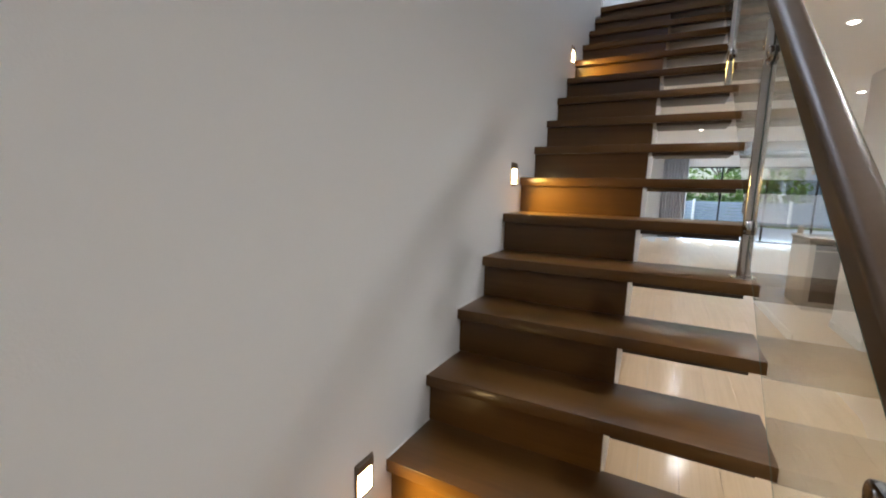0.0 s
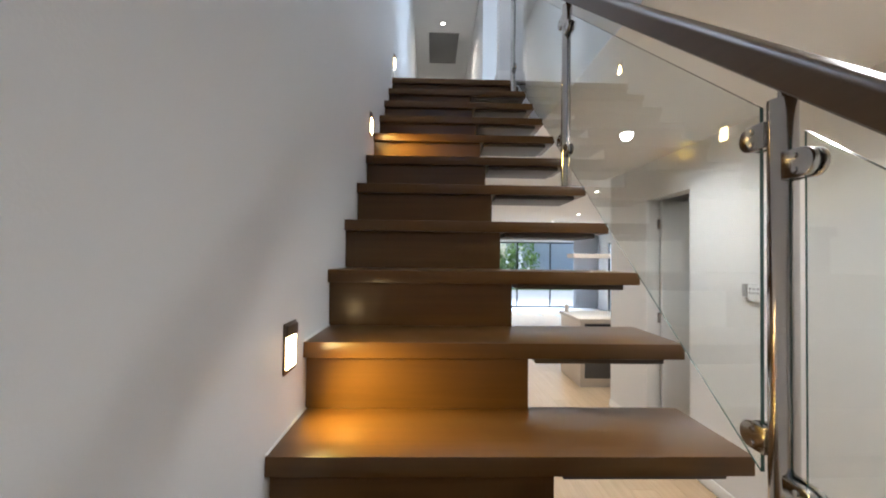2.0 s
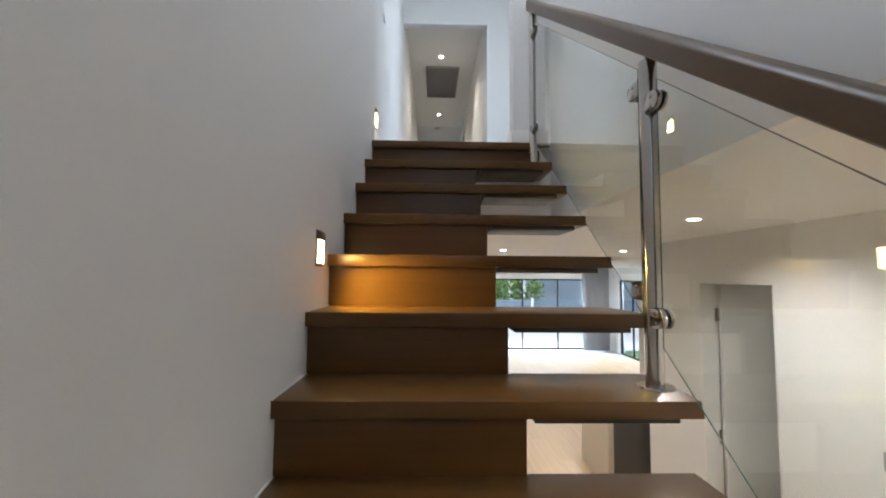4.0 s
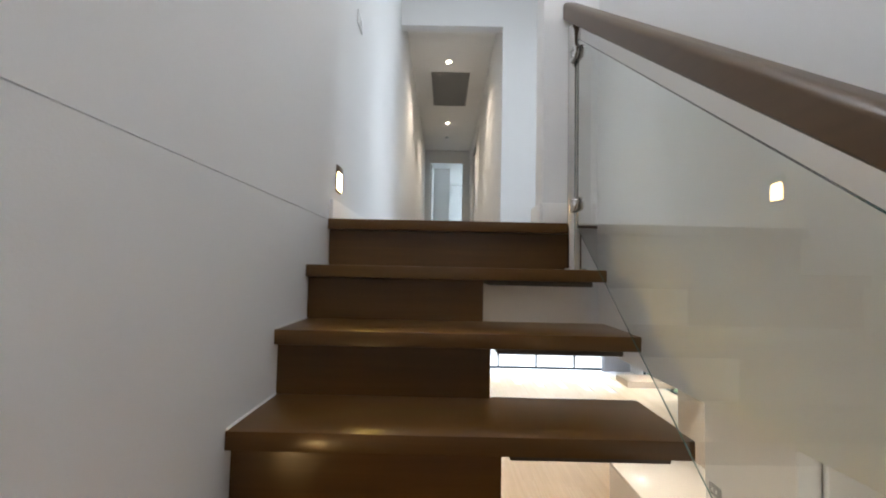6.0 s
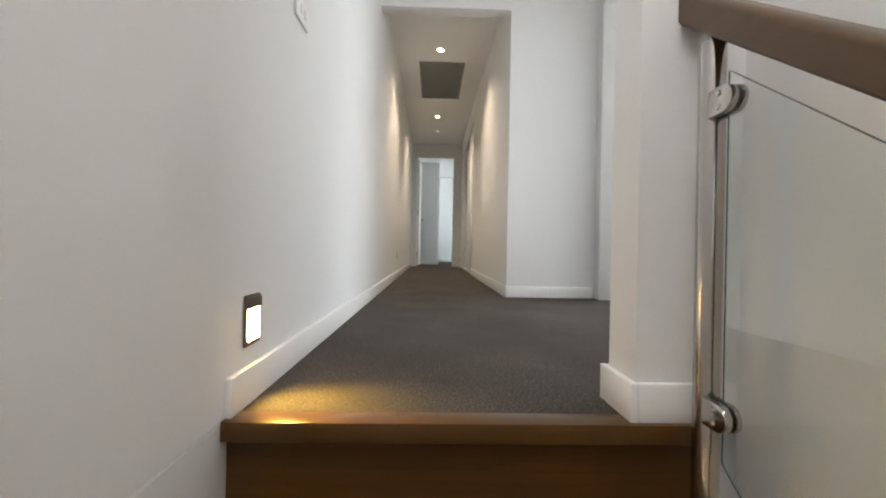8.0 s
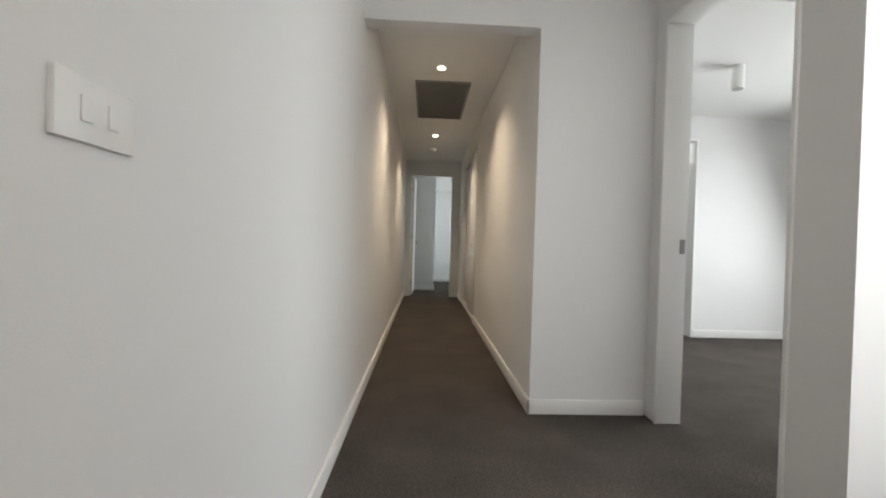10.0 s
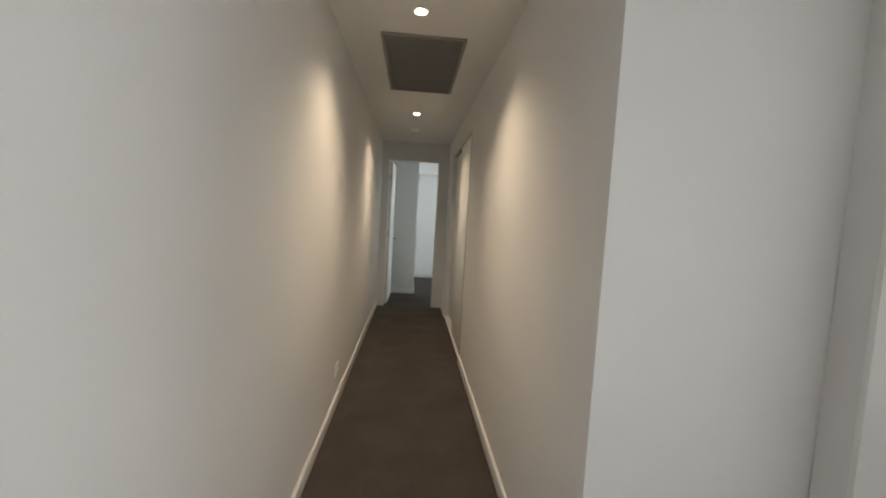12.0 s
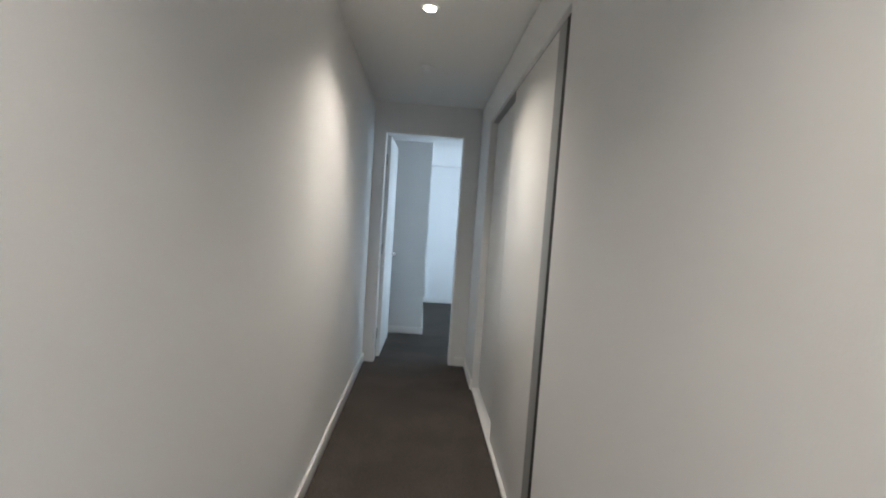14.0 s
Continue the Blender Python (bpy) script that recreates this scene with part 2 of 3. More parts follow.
def bm_tube(r, x, y, z0, z1, sides=28, r2=None, bm=None):
    bm = bm or bmesh.new()
    bmesh.ops.create_cone(bm, cap_ends=True, segments=sides, radius1=r, radius2=r if r2 is None else r2, depth=z1 - z0,
                          matrix=Matrix.Translation((x, y, (z0 + z1) / 2)))
    return bm


def mesh_of(name, bm, mat, smooth=True):
    me = bpy.data.meshes.new(name)
    bmesh.ops.recalc_face_normals(bm, faces=bm.faces)
    bm.to_mesh(me)
    bm.free()
    me.materials.append(mat)
    if smooth and mat not in (GLASS, PANE):
        me.shade_smooth()
        me.set_sharp_from_angle(angle=radians(35))
    return me


def part(name, bm, mat, parent=None, label=""):
    ob = new(name, mesh_of(name, bm, mat))
    if parent:
        ob.parent = parent
        ob.matrix_parent_inverse = parent.matrix_world.inverted()
    if label:
        tagged(ob, label)
    return ob


def thing(name, label, category, at=(0, 0, 0), group=""):
    ob = new(name)
    ob.empty_display_size = 0.1
    ob.matrix_world = Matrix.Translation(at)
    return tagged(ob, label, category, group)


def structure(name, bm, mat, label, category):
    return tagged(part(name, bm, mat), label, category, kind="structure")


def wall(name, x0, x1, y0, y1, z0, z1, label="white painted plaster wall with slight roller texture", mat=None):
    return structure(name, bm_box(x0, x1, y0, y1, z0, z1), mat or PAINT, label, "wall")


# ---- the large structure ----
R, GO = 0.187, 0.248          # riser and going
G = -17 * R                   # ground floor; the landing lies at 0
SOFFIT = -0.50                # ceiling of the ground floor
TOP = 2.60                    # ceiling over landing and stairwell
CW = 1.012                    # face of the corridor's further wall

wall("wall_stair_lower", -0.15, 0.0, -7.0, 11.3, G, -0.004)
wall("wall_stair_upper", -0.15, -0.002, -7.0, 7.67, 0.0, TOP)
wall("wall_stair_joint", -0.15, -0.007, -7.0, 0.02, -0.004, 0.0, "recessed shadow joint between two wall linings")
wall("wall_beside_stair", 1.105, 1.23, -7.0, 0.028, SOFFIT, TOP)
wall("wall_landing_nib", 0.874, 1.23, 0.028, 0.162, 0.0, TOP)
wall("wall_hall_south_1", 1.23, 1.5, 0.048, 0.162, 0.0, TOP)
wall("wall_hall_south_2", 2.7, 3.5, 0.048, 0.162, 0.0, TOP)
wall("wall_hall_south_sill", 1.5, 2.7, 0.048, 0.162, 0.0, 0.6)
wall("wall_hall_south_head", 1.5, 2.7, 0.048, 0.162, 2.2, TOP)
wall("wall_entry", -0.15, 2.6, -7.12, -7.0, G, 0.3)
wall("wall_entry_head", -0.15, 2.6, -7.12, -7.0, 2.3, TOP)
wall("wall_entry_1", -0.15, 0.06, -7.12, -7.0, 0.3, 2.3)
wall("wall_entry_2", 1.06, 2.6, -7.12, -7.0, 0.3, 2.3)
wall("wall_corridor_ground_1", 2.466, 2.59, -7.0, 0.006, G, SOFFIT)
wall("wall_corridor_ground_2", 2.466, 2.59, 0.706, 1.53, G, SOFFIT)
wall("wall_corridor_ground_head", 2.466, 2.59, 0.006, 0.706, -0.855, SOFFIT)
wall("wall_kitchen", 2.59, 6.25, 1.41, 1.53, G, SOFFIT)
wall("wall_store_back", 2.59, 4.0, -0.70, -0.58, G, SOFFIT)
wall("wall_store_side", 4.0, 4.12, -0.70, 1.41, G, SOFFIT)
# side wall of the living room with its window
wall("wall_living_side_1", 6.25, 6.40, 1.41, 8.35, G, SOFFIT)
wall("wall_living_side_2", 6.25, 6.40, 10.55, 11.3, G, SOFFIT)
wall("wall_living_side_head", 6.25, 6.40, 8.35, 10.55, -0.89, SOFFIT)
wall("wall_living_end_1", -0.15, 0.95, 11.3, 11.45, G, SOFFIT)
wall("wall_living_end_2", 5.80, 6.40, 11.3, 11.45, G, SOFFIT)
wall("wall_living_end_head", 0.95, 5.80, 11.3, 11.45, -0.87, SOFFIT)
# upstairs
wall("wall_header", -0.002, 1.012, 2.365, 2.475, 2.235, TOP, "white plaster header over the corridor opening")
wall("wall_corridor_1", CW, 1.70, 2.365, 2.475, 0.0, TOP)
wall("wall_corridor_2", CW, 1.10, 2.475, 5.215, 0.0, TOP)
wall("wall_corridor_3", CW, 1.10, 7.09, 7.67, 0.0, TOP)
wall("wall_corridor_head", CW, 1.10, 5.215, 7.09, 2.25, TOP)
wall("wall_corridor_end_1", -0.002, 0.095, 7.67, 7.78, 0.0, TOP)
wall("wall_corridor_end_2", 0.865, 1.80, 7.67, 7.78, 0.0, TOP)
wall("wall_corridor_end_head", 0.095, 0.865, 7.67, 7.78, 2.235, TOP)
wall("wall_closet_back", 1.70, 1.80, 2.475, 7.67, 0.0, TOP)
wall("wall_closet_side", 1.10, 1.70, 5.12, 5.22, 0.0, TOP)
wall("wall_bedroom_door_1", 1.70, 1.83, 1.193, 1.415, 0.0, TOP)
wall("wall_bedroom_door_head", 1.70, 1.83, 1.415, 2.26, 2.25, TOP)
wall("wall_bedroom_door_2", 1.70, 1.83, 2.26, 2.475, 0.0, TOP)
wall("wall_hall_north", 1.83, 4.86, 1.193, 1.32, 0.0, TOP)
wall("wall_bedroom_back_1", 1.80, 2.63, 4.57, 4.69, 0.0, TOP)
wall("wall_bedroom_back_2", 3.43, 4.86, 4.57, 4.69, 0.0, TOP)
wall("wall_bedroom_back_head", 2.63, 3.43, 4.57, 4.69, 2.24, TOP)
wall("wall_bedroom_side_1", 4.86, 5.0, 1.193, 1.9, 0.0, TOP)
wall("wall_bedroom_side_2", 4.86, 5.0, 3.9, 4.69, 0.0, TOP)
wall("wall_bedroom_side_sill", 4.86, 5.0, 1.9, 3.9, 0.0, 0.7)
wall("wall_bedroom_side_head", 4.86, 5.0, 1.9, 3.9, 2.15, TOP)
wall("wall_hall_end_1", 3.5, 3.62, 0.03, 0.2, 0.0, TOP)
wall("wall_hall_end_2", 3.5, 3.62, 1.08, 1.193, 0.0, TOP)
wall("wall_hall_end_sill", 3.5, 3.62, 0.2, 1.08, 0.0, 0.6)
wall("wall_hall_end_head", 3.5, 3.62, 0.2, 1.08, 2.2, TOP)
wall("wall_bath_back", 1.80, 4.86, 6.6, 6.72, 0.0, TOP, "taupe tiled bathroom wall", TILEWALL)
wall("wall_bath_side", 4.74, 4.86, 4.69, 6.6, 0.0, TOP, "taupe tiled bathroom wall", TILEWALL)
# the room at the corridor's end
wall("wall_end_room_left", -0.15, -0.002, 7.67, 8.76, 0.0, TOP)
wall("wall_end_room_nib", -0.15, 0.572, 8.76, 10.82, 0.0, TOP)
wall("wall_end_room_back", 0.572, 4.0, 10.82, 10.94, 0.0, TOP)
wall("wall_end_room_front", 1.80, 4.0, 7.67, 7.78, 0.0, TOP)
wall("wall_end_room_side_1", 4.0, 4.12, 7.67, 8.7, 0.0, TOP)
wall("wall_end_room_side_2", 4.0, 4.12, 10.5, 10.94, 0.0, TOP)
wall("wall_end_room_sill", 4.0, 4.12, 8.7, 10.5, 0.0, 0.6)
wall("wall_end_room_head", 4.0, 4.12, 8.7, 10.5, 2.2, TOP)

structure("ceiling_ground", bm_box(-0.15, 6.40, 0.055, 11.45, SOFFIT, SOFFIT + 0.012), CEIL, "flat white plaster ceiling", "ceiling")
structure("ceiling_ground_corridor", bm_box(1.23, 4.12, -7.0, 0.055, SOFFIT, SOFFIT + 0.012), CEIL, "flat white plaster ceiling", "ceiling")
structure("floor_slab", bm_box(-0.002, 6.40, 0.055, 10.94, SOFFIT + 0.012, -0.012), PAINT, "white plastered edge of the upper floor", "floor")
for nm, b in (("ceiling_stairwell_1", (-0.15, 1.30, -7.12, -2.5)), ("ceiling_stairwell_2", (-0.15, 1.30, -0.1, 0.04)), ("ceiling_landing", (-0.15, 6.40, 0.04, 2.42)), ("ceiling_stairwell_3", (-0.15, 0.03, -2.5, -0.1)), ("ceiling_stairwell_4", (0.77, 1.30, -2.5, -0.1))):
    structure(nm, bm_box(*b, TOP, TOP + 0.1), CEIL, "flat white plaster ceiling", "ceiling")
structure("ceiling_end_room", bm_box(-0.15, 4.12, 7.78, 10.94, 2.35, TOP + 0.1), CEIL, "flat white plaster ceiling", "ceiling")
structure("ceiling_rooms", bm_box(1.10, 5.0, 2.42, 7.78, 2.50, TOP + 0.1), CEIL, "flat white plaster ceiling", "ceiling")
structure("ceiling_corridor", bm_box(-0.15, 1.10, 2.42, 7.78, 2.50, TOP + 0.1), CEIL, "flat white plaster corridor ceiling", "ceiling")
structure("carpet_floor", bm_box(-0.002, 4.86, 0.062, 10.82, -0.012, 0.0), CARPET, "charcoal brown cut-pile carpet with specks", "floor")
structure("bath_floor", bm_box(1.80, 4.74, 4.63, 6.6, 0.0, 0.006), TILE, "pale tiled bathroom floor", "floor")
structure("floor_ground", bm_box(-0.15, 6.40, -7.12, 11.45, G - 0.2, G - 0.012), PAVING, "screed under the timber floor", "floor")

# skirting boards
SK = 0.085


def skirting(name, x0, x1, y0, y1, z=0.0, h=SK):
    structure(name, bm_box(x0, x1, y0, y1, z, z + h, 0.003), TRIM, "white painted skirting board with eased top edge", "skirting")


skirting("baseboard_left", -0.001, 0.015, 0.018, 7.67)
skirting("baseboard_corridor_1", CW - 0.015, CW + 0.001, 2.35, 5.215)
skirting("baseboard_corridor_2", CW - 0.015, CW + 0.001, 7.09, 7.67)
skirting("baseboard_corridor_front", CW - 0.015, 1.685, 2.35, 2.366)
skirting("baseboard_end", 0.905, CW - 0.015, 7.655, 7.671)
skirting("baseboard_nib_side", 0.858, 0.875, 0.013, 0.178)
skirting("baseboard_nib_front", 0.875, 1.0, 0.013, 0.029)
skirting("baseboard_nib_back", 0.875, 1.23, 0.161, 0.178)
skirting("baseboard_pier_side", 1.685, 1.701, 1.178, 1.40)
skirting("baseboard_pier_front", 1.701, 3.5, 1.178, 1.194)
skirting("baseboard_bedroom_back", 3.435, 4.86, 4.555, 4.571)
skirting("baseboard_bedroom_side", 4.845, 4.861, 1.32, 4.555)
skirting("baseboard_end_nib", -0.001, 0.587, 8.745, 8.761)
skirting("baseboard_end_nib_side", 0.571, 0.587, 8.761, 10.82)
skirting("baseboard_end_back", 0.587, 4.0, 10.805, 10.821)
skirting("baseboard_ground_1", 2.45, 2.467, -7.0, 0.006, G)
skirting("baseboard_ground_2", 2.45, 2.467, 0.706, 1.53, G)
skirting("baseboard_ground_left", -0.001, 0.015, 0.6, 11.3, G)

# ---- staircase ----
stair = thing("staircase", "brown stained oak staircase with half-closed risers against a white wall", "staircase", (0.5, -4.0, G))
bm_t = bm_box(0.0, 1.038, 0.0, GO + 0.045, -0.042, 0.0, 0.0016)
tread_mesh = mesh_of("tread", bm_t, TREAD)
bm_r = bm_box(0.0, 0.613, 0.030, 0.048, -R - 0.001, -0.042, 0.0)
riser_mesh = mesh_of("riser", bm_r, TREAD)
caulk_mesh = mesh_of("caulk_line", bm_box(0.0, 0.0035, 0.003, GO + 0.028, 0.0, 0.0035), TRIM)
bm_p = bm_box(0.631, 0.992, 0.022, 0.25, -0.060, -0.042, 0.003)
plate_mesh = mesh_of("support_plate", bm_p, DARKSTEEL)


def placed(name, mesh, parent, m):
    ob = new(name, mesh)
    ob.parent = parent
    ob.matrix_parent_inverse = parent.matrix_world.inverted()
    ob.matrix_basis = m
    return ob


for n in range(1, 17):
    at = pose(0, -n * GO, -n * R)
    placed("tread", tread_mesh, stair, at)
    placed("riser", riser_mesh, stair, at)
    placed("support_plate", plate_mesh, stair, at)
    placed("caulk_line", caulk_mesh, stair, at)
part("landing_nosing", bm_box(0.0, 1.0, 0.0, 0.062, -0.040, 0.002, 0.0016), TREAD, stair)
part("landing_riser", bm_box(0.0, 1.035, 0.030, 0.0475, -R - 0.001, -0.040), TREAD, stair)
# closed underside beneath the closed half
saw = []
for n in range(0, 17):
    saw += [(-n * GO + 0.049, -n * R - 0.043), (-n * GO + 0.049, -(n + 1) * R - 0.043)]
low = [(-16 * GO + 0.30, G), (0.30, -2.0 * R - 0.30), (0.30, -0.43)]
part("closed_underside", bm_prism(saw[:-1] + [(-16 * GO + 0.049, G)] + low, "x", 0.004, 0.609), PAINT, stair, "white painted closed underside of the stair")

# ---- balustrade ----
rail_thing = thing("balustrade", "glass stair balustrade with round steel posts and brown timber handrail", "balustrade", (0.99, -2.0, -1.4))
SL = R / GO


def line(y):
    """Line of the posts and the glass: it runs slightly away from the wall towards the foot."""
    return 0.977 - 0.0090 * y



def clamp(parent, y, z, side):
    """A D-shaped glass clamp on one side of a post: two steel plates with rubber between."""
    def outline(r):
        k = 0.040
        pts = [(0.0, -r), (k, -r)]
        pts += [(k + r * math.sin(a), -r * math.cos(a)) for a in [math.pi * i / 14 for i in range(1, 14)]]
        pts += [(k, r), (0.0, r)]
        return [(y + side * (0.019 + p), z + q) for p, q in pts]

    gx = line(y)
    c = part("glass_clamp", bm_prism(outline(0.026), "x", gx - 0.022, gx - 0.007, 0.0025), STEEL, parent)
    part("gasket", bm_prism(outline(0.0245), "x", gx - 0.007, gx - 0.004), RUBBER_GAP, c, "black rubber gasket")
    part("back_plate", bm_prism(outline(0.026), "x", gx + 0.0045, gx + 0.015, 0.0025), STEEL, c)
    for dz in (-0.013, 0.013):
        bm = bmesh.new()
        bmesh.ops.create_cone(bm, cap_ends=True, segments=14, radius1=0.006, radius2=0.005, depth=0.003,
                              matrix=Matrix.Translation((gx - 0.0232, y + side * 0.050, z + dz)) @ Matrix.Rotation(radians(-90), 4, "Y"))
        part("screw", bm, STEEL, c)



POSTS = [(n, -n * GO + (0.196 if n == 1 else 0.132)) for n in (1, 6, 11, 16)]
RAILB = 0.842                 # height of the rail's underside over the line of the nosings, at the landing
RSL = SL + 0.004              # slope of the rail
for n, y in POSTS:
    base = -n * R
    top = RSL * y + RAILB - 0.021
    post = part("post", bm_tube(0.0245, line(y), y, base, top), STEEL, rail_thing)
    part("base_plate", bm_tube(0.050, line(y), y, base, base + 0.006, 32, 0.048), STEEL, rail_thing)
    part("rail_bracket", bm_tube(0.008, line(y), y, top, RSL * y + RAILB + 0.005, 14), STEEL, rail_thing)
    for dz in (0.18, 0.77):
        if n != 1:
            clamp(rail_thing, y, base + dz + 0.08, 1)
        if n != 16:
            clamp(rail_thing, y, base + dz + 0.01 + 0.06 * (n == 1), -1)
for (n1, y1), (n0, y0) in zip(POSTS, POSTS[1:]):
    a, b = y0 + 0.050, y1 - 0.050
    lo, hi = 0.052, 0.786
    bm = bmesh.new()
    for y, z in ((a, SL * a + lo), (b, SL * b + lo), (b, RSL * b + hi), (a, RSL * a + hi)):
        for dx in (-0.004, 0.004):
            bm.verts.new((line(y) + dx, y, z))
    bm.verts.ensure_lookup_table()
    for q in ((0, 2, 4, 6), (7, 5, 3, 1), (0, 1, 3, 2), (2, 3, 5, 4), (4, 5, 7, 6), (6, 7, 1, 0)):
        bm.faces.new([bm.verts[i] for i in q])
    pane = part("glass_panel", bm, GLASS, rail_thing, "clear toughened glass panel with greenish edge")
    pane.data.materials.append(GLASSEDGE)
    for f in pane.data.polygons:
        f.material_index = 0 if abs(f.normal.x) > 0.5 else 1
    pane.visible_shadow = False
ya, yb = -4.15, 0.026
# handrail section: flat sides, eased lower edges and a rounded top
section = [(-0.028, 0.0), (0.028, 0.0), (0.034, 0.006)]
section += [(0.014 + 0.020 * math.cos(a), 0.058 + 0.020 * math.sin(a)) for a in [radians(15 * i) for i in range(7)]]
section += [(-0.014 - 0.020 * math.sin(a), 0.058 + 0.020 * math.cos(a)) for a in [radians(15 * i) for i in range(7)]]
section += [(-0.034, 0.006)]
hr = bmesh.new()
ring = [[hr.verts.new((line(y) + 0.010 + x, y, RSL * y + RAILB + z)) for x, z in section] for y in (ya, yb)]
for i in range(len(section)):
    j = (i + 1) % len(section)
    hr.faces.new((ring[0][i], ring[0][j], ring[1][j], ring[1][i]))
hr.faces.new(ring[0][::-1])
hr.faces.new(ring[1])
part("handrail", hr, RAIL, rail_thing, "rounded brown timber handrail")

# ---- stair wall lamps ----


def step_lamp(y, z, power=19.0, aim=(0.29, 0.09, -0.27), cone=114):
    t = thing("step_light", "recessed bronze step light glowing amber in the white wall", "wall light", (0, y, z), "step lights along the stair")
    part("bezel", bm_prism([(y - 0.041, z - 0.06), (y + 0.041, z - 0.06), (y + 0.041, z + 0.06), (y - 0.041, z + 0.06)], "x", 0.0, 0.005, 0.002), BRONZE, t)
    part("hood", bm_prism([(y - 0.036, z + 0.028), (y + 0.036, z + 0.028), (y + 0.036, z + 0.055), (y - 0.036, z + 0.055)], "x", 0.005, 0.012, 0.003), BRONZE, t)
    part("lens", bm_box(0.005, 0.008, y - 0.031, y + 0.031, z - 0.048, z + 0.027, 0.001), LED, t)
    lamp("step_glow", "SPOT", look((0.030, y, z - 0.025), (aim[0], y + aim[1], z + aim[2])), power, AMBER, cone=cone, blend=0.9, soft=0.045)


step_lamp(0.14, 0.19, 14.0, (0.17, -0.05, -0.22), 88)
for n in (4, 9, 14):
    step_lamp(-n * GO - 0.115, -n * R + 0.012)

# ---- downlights ----


def downlight(x, y, z, energy, group, cone=88, colour=WARM, blend=0.55, soft=0.03):
    t = thing("downlight", "small round recessed downlight, lit, with white trim ring", "downlight", (x, y, z), group)
    bm = bm_tube(0.046, x, y, z - 0.006, z, 32, 0.046)
    part("trim_ring", bm, TRIM, t)
    part("lens", bm_tube(0.031, x, y, z - 0.009, z - 0.0062, 24), SPOTGLOW, t)
    lamp("downlight_beam", "SPOT", look((x, y, z - 0.02), (x, y + 0.001, z - 2)), energy, colour, cone=cone, blend=blend, soft=soft)


for y in (3.6, 5.86):
    downlight(0.48, y, 2.50, 74, "corridor downlights", 122, (1.0, 0.85, 0.66), 1.0)
for x, y in ((1.22, 2.45), (1.20, 5.25), (2.65, 2.40), (3.45, 5.4), (3.44, 7.3), (1.79, -0.30), (1.79, -2.25), (1.79, -4.2)):
    downlight(x, y, SOFFIT, 76, "ground floor downlights", 160, (1.0, 0.93, 0.83), 0.95, 0.045)
# extra downlight inside the store, unseen, added to brighten the open door leaf
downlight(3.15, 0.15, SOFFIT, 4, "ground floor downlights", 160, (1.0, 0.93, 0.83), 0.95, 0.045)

smoke = thing("smoke_detector", "small round white smoke detector on the ceiling", "smoke detector", (0.47, 6.7, 2.5))
part("base", bm_tube(0.052, 0.47, 6.7, 2.49, 2.5, 28), PLASTIC, smoke)
part("cover", bm_tube(0.030, 0.47, 6.7, 2.468, 2.49, 28, 0.045), PLASTIC, smoke)

# return-air grille
vent = thing("ceiling_vent", "large grey return-air grille set in the corridor ceiling", "ceiling vent", (0.51, 4.46, 2.5))
vx0, vx1, vy0, vy1 = 0.243, 0.770, 3.895, 5.018
part("backing", bm_box(vx0 + 0.01, vx1 - 0.01, vy0 + 0.01, vy1 - 0.01, 2.497, 2.4995), GREY, vent)
for nm, b in (("frame", (vx0, vx0 + 0.022, vy0, vy1)), ("frame", (vx1 - 0.022, vx1, vy0, vy1)), ("frame", (vx0 + 0.022, vx1 - 0.022, vy0, vy0 + 0.022)), ("frame", (vx0 + 0.022, vx1 - 0.022, vy1 - 0.022, vy1))):
    part(nm, bm_box(*b, 2.484, 2.5, 0.002), GREY, vent)
slat_mesh = mesh_of("slat", bm_box(vx0 + 0.022, vx1 - 0.022, -0.011, 0.011, -0.0015, 0.0015), GREY)
for i in range(46):
    y = vy0 + 0.035 + i * (vy1 - vy0 - 0.07) / 45
    placed("slat", slat_mesh, vent, pose(0, y, 2.4935, 12))

# ---- doors upstairs ----
end_door = thing("door_end", "white flush door standing open into the room", "door", (0.14, 7.78, 0))
DA = radians(88.5)
leaf = bm_box(0.0, 0.745, -0.038, 0.0, 0.012, 2.215, 0.002)
bmesh.ops.transform(leaf, matrix=Matrix.Translation((0.114, 7.80, 0)) @ Matrix.Rotation(DA, 4, "Z"), verts=leaf.verts)
part("leaf", leaf, DOORW, end_door)
for s in (-1,):
    bm = bmesh.new()
    bmesh.ops.create_uvsphere(bm, u_segments=16, v_segments=10, radius=0.026)
    bmesh.ops.transform(bm, matrix=Matrix.Translation((0.196, 8.47, 1.0)), verts=bm.verts)
    part("knob", bm, STEEL, end_door)
for z in (0.25, 1.1, 1.98):
    part("hinge", bm_tube(0.007, 0.118, 7.790, z - 0.05, z + 0.05, 12), STEEL, end_door)


def jamb_set(name, x0, x1, y0, y1, top, axis, label="white painted timber door frame"):
    """Two jambs and a head lining an opening, with thin stops."""
    t = tagged(new(name), label, "door frame", kind="structure")
    k = 0.018
    if axis == "x":
        part("jamb", bm_box(x0, x0 + k, y0, y1, 0, top, 0.002), TRIM, t)
        part("jamb", bm_box(x1 - k, x1, y0, y1, 0, top, 0.002), TRIM, t)
        part("head", bm_box(x0 + k, x1 - k, y0, y1, top - k, top, 0.002), TRIM, t)
    else:
        part("jamb", bm_box(x0, x1, y0, y0 + k, 0, top, 0.002), TRIM, t)
        part("jamb", bm_box(x0, x1, y1 - k, y1, 0, top, 0.002), TRIM, t)
        part("head", bm_box(x0, x1, y0 + k, y1 - k, top - k, top, 0.002), TRIM, t)
    return t


